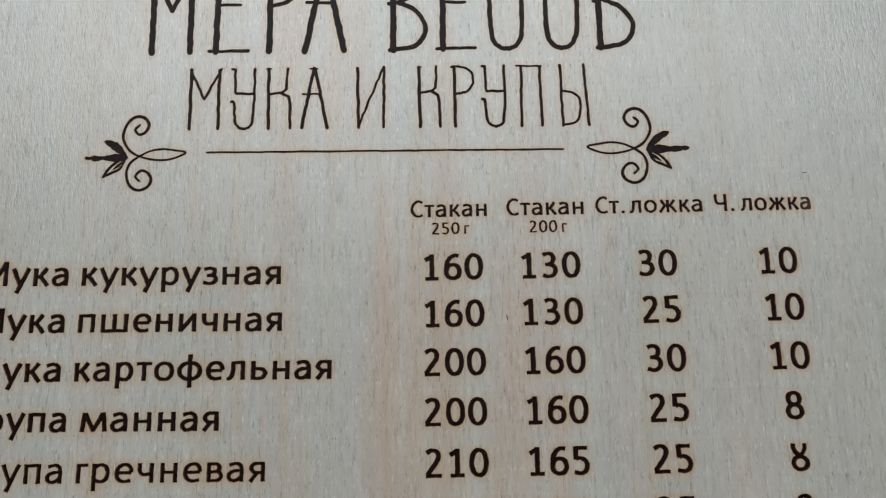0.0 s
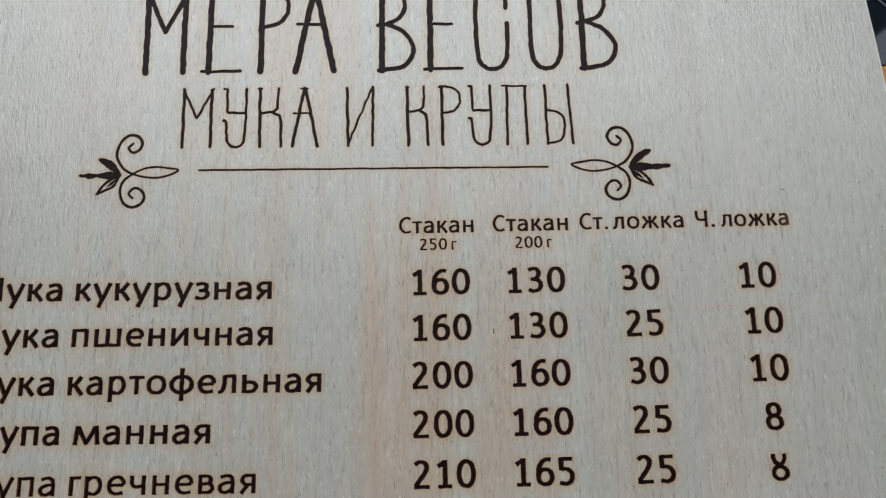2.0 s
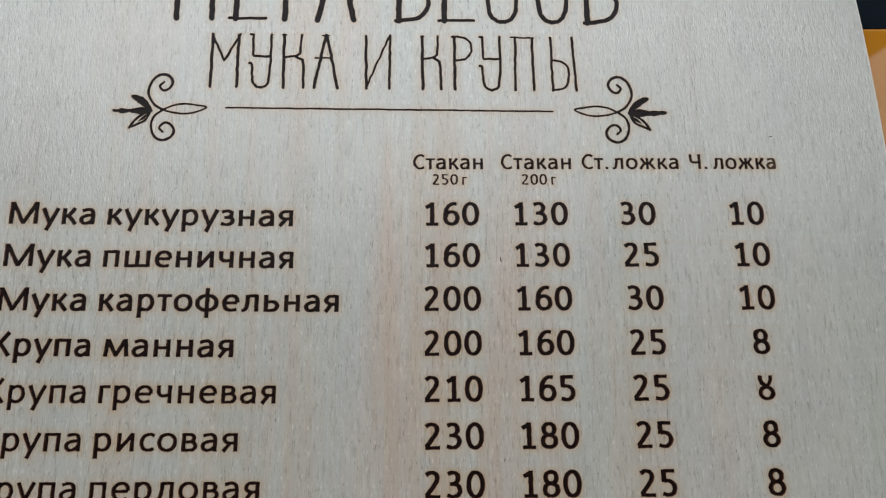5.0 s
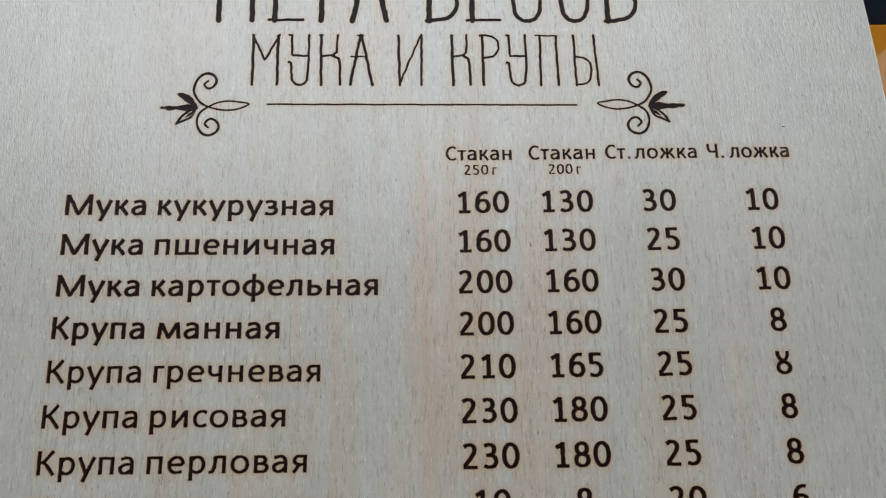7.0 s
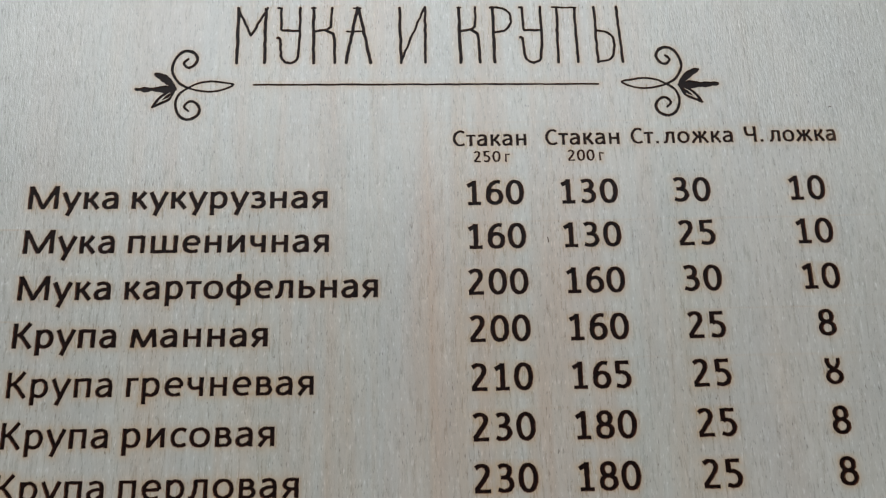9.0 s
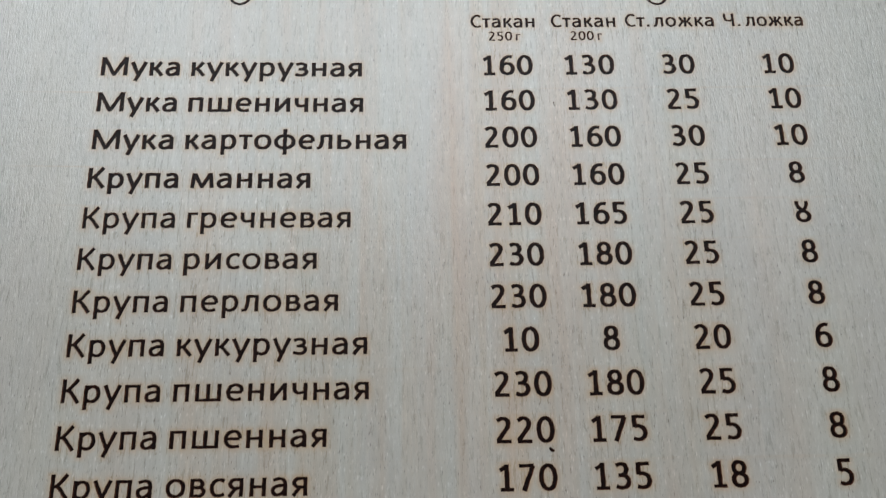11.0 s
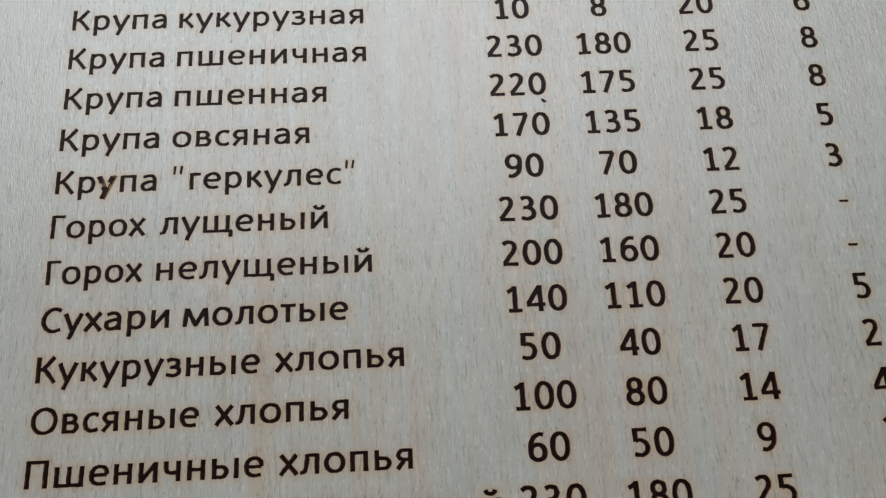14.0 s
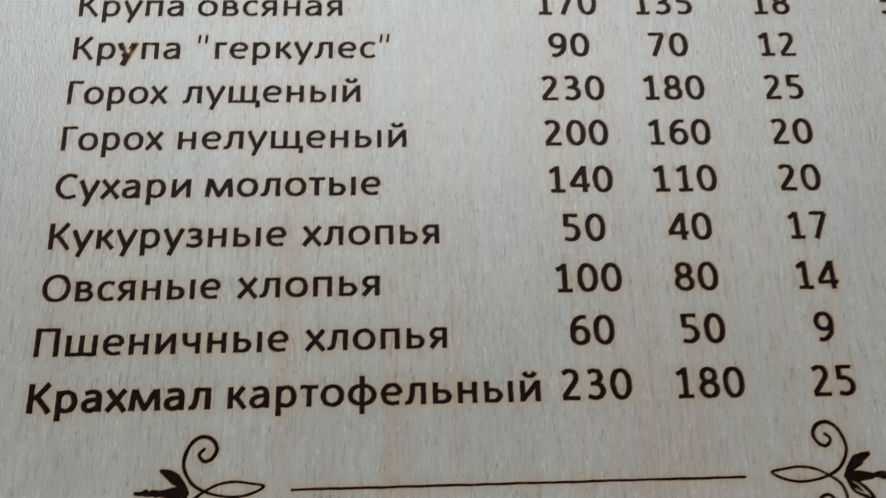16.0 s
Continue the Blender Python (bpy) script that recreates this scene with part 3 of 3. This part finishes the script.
for i, line in enumerate(TABLE.splitlines()):
    name, numbers, end = line.split("|")
    base = FIRST - PITCH * i - (0.016 if i == 0 else 0)
    first_end, second_start, second_end = map(float, end.split())
    words = name.split()
    bold = 0.092 if i < 4 else 0.081 if i < 14 else 0.086 if i < 18 else 0.10   # the burn grows stronger now and then
    slope = -(0.04 - 0.004 * i) / ((second_start + second_end) / 2 - (first_end - 7.705) / 2)
    start = base + 0.058 - 0.006 * i - slope * (first_end + 7.705) / 2
    letters = typed(words[0], -7.705, start, 0.475, first_end, bold, slope)
    if i == 11:   # a letter that was barely burnt but for its ends
        size = 0.475 / CAP
        x, y = letters[2][0]["loops"][0][0][0] - 0.045 * size, start
        dark_ends = [[(0.05, 0.46), (0.13, 0.27)], [(0.405, 0.455), (0.325, 0.29)], [(0.27, 0.15), (0.205, -0.02), (0.15, -0.17)], [(0.17, 0.16), (0.215, 0.05)]]
        letters.append([burnt([(x + a * size, y + b * size) for a, b in points], False, 0.075) for points in dark_ends])
        smudges.append(((x + 0.15, y + 0.17), 0.17, 0.75))
    letters += typed(words[1], second_start, start + slope * (second_start + 7.705), 0.475, second_end, min(bold, 0.09), slope)
    marks = [("ingredient_name", letters)]
    for text, x in zip(numbers.split(), COLUMNS):
        x -= 0.025 if i == 0 and x > 4 else 0
        if text == "-":
            marks.append(("engraved_dash", [glyph("-", x - 0.12, base, 0.77, 0.065)]))
        else:
            marks.append(("engraved_number", figures(text, x, base + 0.010, 0.505) if (i, x) != (4, COLUMNS[3]) else broken_eight(x, base + 0.012)))
    if i == 1:
        marks.append(("burn_speck", [stroke([(2.32, -3.24), (2.33, -3.33)], 0.016)]))
    if i == 9:
        marks.append(("burn_speck", [stroke([(1.80, base - 0.10), (1.83, base - 0.14), (1.855, base - 0.145)], 0.06)]))
    strips.append((strips[-1][1], base - 0.285, marks))
marks = [("ornament", [ornament(-4.848, -20.215, 1)]), ("ornament", [ornament(4.89, -20.15, -1)])]
marks += [("engraved_rule", [stroke(wobble([(-3.51, -20.213), (3.555, -20.152)], 0.15, 0.004), 0.043)])]
strips.append((strips[-1][1], BOARD_BOTTOM, marks))

board = tagged(new("engraved_board"), "pale birch plywood board with laser-engraved measuring table", "wooden board")
board.location = (0, 0, TOP)
face_at, face_of, scorch = [], [], []
RIM = 0.036   # the upper arris, painted pale as a highlight, in centimetres


def up(p, z=0.0):
    return (p[0] / 100, p[1] / 100, z / 100)


def inside(points, shape):
    """Which of the points lie in a convex shape, or are wound round by the outlines of type."""
    if isinstance(shape, dict):
        every = np.array([p for loop in shape["loops"] for p in loop])
        near = np.nonzero((points >= every.min(0)).all(1) & (points <= every.max(0)).all(1))[0]
        p, wound = points[near], np.zeros(len(near), int)
        for loop in shape["loops"]:
            c = np.array(loop)
            close = np.nonzero((p >= c.min(0)).all(1) & (p <= c.max(0)).all(1))[0]
            q, turns = p[close], np.zeros(len(close), int)
            for a, b in zip(c, np.roll(c, -1, 0)):
                if a[1] != b[1]:
                    over = (q[:, 1] >= min(a[1], b[1])) & (q[:, 1] < max(a[1], b[1]))
                    right = a[0] + (q[:, 1] - a[1]) / (b[1] - a[1]) * (b[0] - a[0]) > q[:, 0]
                    turns += (over & right) * (1 if b[1] > a[1] else -1)
            wound[close] += turns
        return near[wound != 0]
    s = np.array(shape)
    area2 = sum(s[i - 1][0] * s[i][1] - s[i][0] * s[i - 1][1] for i in range(len(s)))
    s = s if area2 > 0 else s[::-1]
    near = np.nonzero((points >= s.min(0)).all(1) & (points <= s.max(0)).all(1))[0]
    for a, b in zip(s, np.roll(s, -1, 0)):
        p = points[near]
        near = near[(b[0] - a[0]) * (p[:, 1] - a[1]) - (b[1] - a[1]) * (p[:, 0] - a[0]) > -1e-9]
    return near


def apart_from(points, ends):
    """How far each point is from the nearest of the segments, up to 0.3."""
    out = np.full(len(points), 0.3)
    for a, b in ends:
        lo, hi = np.minimum(a, b) - 0.3, np.maximum(a, b) + 0.3
        near = np.nonzero((points > lo).all(1) & (points < hi).all(1))[0]
        if len(near):
            d = b - a
            k = np.clip((points[near] - a) @ d / max(d @ d, 1e-9), 0, 1)[:, None]
            out[near] = np.minimum(out[near], np.linalg.norm(points[near] - a - k * d, axis=1))
    return out


def groove(name, triangles, at, parent):
    """One burnt recess: its black floor, and brown slopes up to the veneer."""
    bm = bmesh.new()
    edges = {e for f in triangles for e in zip(f, f[1:] + f[:1])}
    border = [e for e in edges if (e[1], e[0]) not in edges]
    inward = {}
    for a, b in border:
        d = (at[b] - at[a]).normalized()
        for i in (a, b):
            inward[i] = inward.get(i, Vector((0, 0))) + Vector((-d.y, d.x))
    floor_of, rim_of = {}, {}
    for f in triangles:
        for i in f:
            if i not in floor_of:
                floor_of[i] = bm.verts.new(up(at[i] + inward.get(i, Vector((0, 0))) * SLOPE / 2, -CUT))
        bm.faces.new([floor_of[i] for i in f])
    for a, b in border:
        for i in (a, b):
            if i not in rim_of:
                rim_of[i] = bm.verts.new(up(at[i]))
        bm.faces.new((floor_of[b], floor_of[a], rim_of[a], rim_of[b])).material_index = 1
    ob = part(name, bm, CHAR, parent)
    ob.data.materials.append(BURNT_RIM)
    return ob


WORDS = {"ingredient_name": "letter", "engraved_number": "digit", "column_heading": "letter", "column_unit": "digit"}
for number, (upper, lower, marks) in enumerate(strips):
    n = max(1, int((upper - lower) / 0.9))
    ys = [lower + (upper - lower) * k / n for k in range(n + 1)]
    rim = [(side(y) - RIM, y) for y in ys] + [(RIM - side(y), y) for y in reversed(ys)]
    verts = list(rim)
    lines = [(i, (i + 1) % len(rim)) for i in range(len(rim))]
    cells = set()
    for name, shapes in marks:
        index, count = {}, {}
        for shape in [p for letter in shapes for whole in letter for p in (whole["loops"] if isinstance(whole, dict) else [whole])]:
            ids = [index.setdefault((round(x, 5), round(y, 5)), len(verts) + len(index)) for x, y in shape]
            for i, j in zip(ids, ids[1:] + ids[:1]):
                count[min(i, j), max(i, j)] = count.get((min(i, j), max(i, j)), 0) + 1
            xs, ys2 = [p[0] for p in shape], [p[1] for p in shape]
            cells |= {(i, j) for i in range(int(min(xs) / 0.09 + 198), int(max(xs) / 0.09 + 203)) for j in range(int(min(ys2) / 0.09 + 398), int(max(ys2) / 0.09 + 403))}
        verts += list(index)
        lines += [e for e, c in count.items() if e[0] != e[1]]
    grid = [((i - 199.5) * 0.09 + random.uniform(-0.025, 0.025), (j - 399.5) * 0.09 + random.uniform(-0.025, 0.025)) for i, j in sorted(cells)]
    verts += [v for v in grid if lower + 0.02 < v[1] < upper - 0.02]
    at, _, made, *_ = delaunay_2d_cdt([Vector(v) for v in verts], lines, [], 0, 1e-5, False)
    flat = np.array([v[:] for v in at])
    middles = np.array([flat[list(f)].mean(0) for f in made])
    owner = np.full(len(made), -1)
    units = [(k, place, letter) for k, (name, shapes) in enumerate(marks) for place, letter in enumerate(shapes)]
    for n, (k, place, letter) in enumerate(units):
        for shape in letter:
            owner[inside(middles, shape)] = n
    edge_side = {}
    first = len(face_at)
    face_at += [up(v) for v in at]
    groups = {}
    for f, k in zip(made, owner):
        if k >= 0:
            groups.setdefault(k, []).append(list(f))
            for a, b in zip(f, f[1:] + f[:1]):
                edge_side[a, b] = marks[units[k][0]][0] != "burn_speck"
        elif abs(flat[list(f)].mean(0)[0]) < 10.9:
            face_of.append([first + i for i in f])
    ends = [(flat[a], flat[b]) for a, b in edge_side if (b, a) not in edge_side and edge_side[a, b]]
    heat = np.exp(-apart_from(flat, ends) / 0.055)
    for place, reach, strength in smudges:
        heat += strength * np.exp(-np.sum((flat - place) ** 2, 1) / reach ** 2)
    scorch += list(heat)
    words = {}
    for n, some in sorted(groups.items()):
        k, place, _ = units[n]
        name = marks[k][0]
        if name not in WORDS:
            groove(name, some, at, board)
            continue
        if k not in words:
            words[k] = new(name)
            words[k].parent = board
        letter = groove(WORDS[name], some, at, words[k])
        if number == 14 and k == 0 and place == 2:
            letter.data.materials[0] = FAINT
            tagged(letter, "faint golden brown letter")
        if number == 2 and k == 3 and place == 6:
            letter.data.materials[0] = PALE_CHAR
            tagged(letter, "paler brown letter")

# the face of the board, with the cut-outs of the lettering, then its edges and back
mesh = bpy.data.meshes.new("face_veneer")
mesh.from_pydata(face_at, [], face_of)
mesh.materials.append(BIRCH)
mesh.attributes.new("scorch", "FLOAT", "POINT").data.foreach_set("value", scorch)
new("face_veneer", mesh).parent = board
ys = [BOARD_BOTTOM + (BOARD_TOP - BOARD_BOTTOM) * k / 40 for k in range(41)]
rim = [(side(y) - 0.002, y) for y in ys] + [(-side(y) + 0.002, y) for y in reversed(ys)]
# chamfer strips down both sides, coloured as light caught by the arris
for sign in (1, -1):
    bm = bmesh.new()
    a, b = [[bm.verts.new(up((sign * (side(y) - inset), y), z)) for y in ys] for inset, z in ((0.002, -0.006), (RIM, -0.0002))]
    for i in range(len(ys) - 1):
        bm.faces.new((a[i], a[i + 1], b[i + 1], b[i])[::sign])
    part("lit_arris", bm, EDGE_LIGHT, board, "pale strip painting the highlight along the edge")
for z0, z1, name in ((-0.13, -0.006, "upper_ply"), (-0.27, -0.13, "core_ply"), (-THICK, -0.27, "lower_ply")):
    bm = bmesh.new()
    a, b = [[bm.verts.new(up((x, y), z)) for x, y in rim] for z in (z0, z1)]
    for i in range(len(rim)):
        j = (i + 1) % len(rim)
        bm.faces.new((a[i], a[j], b[j], b[i]))
    if name == "lower_ply":
        bm.faces.new(a[::-1])
    part(name, bm, PLY_EDGE, board)
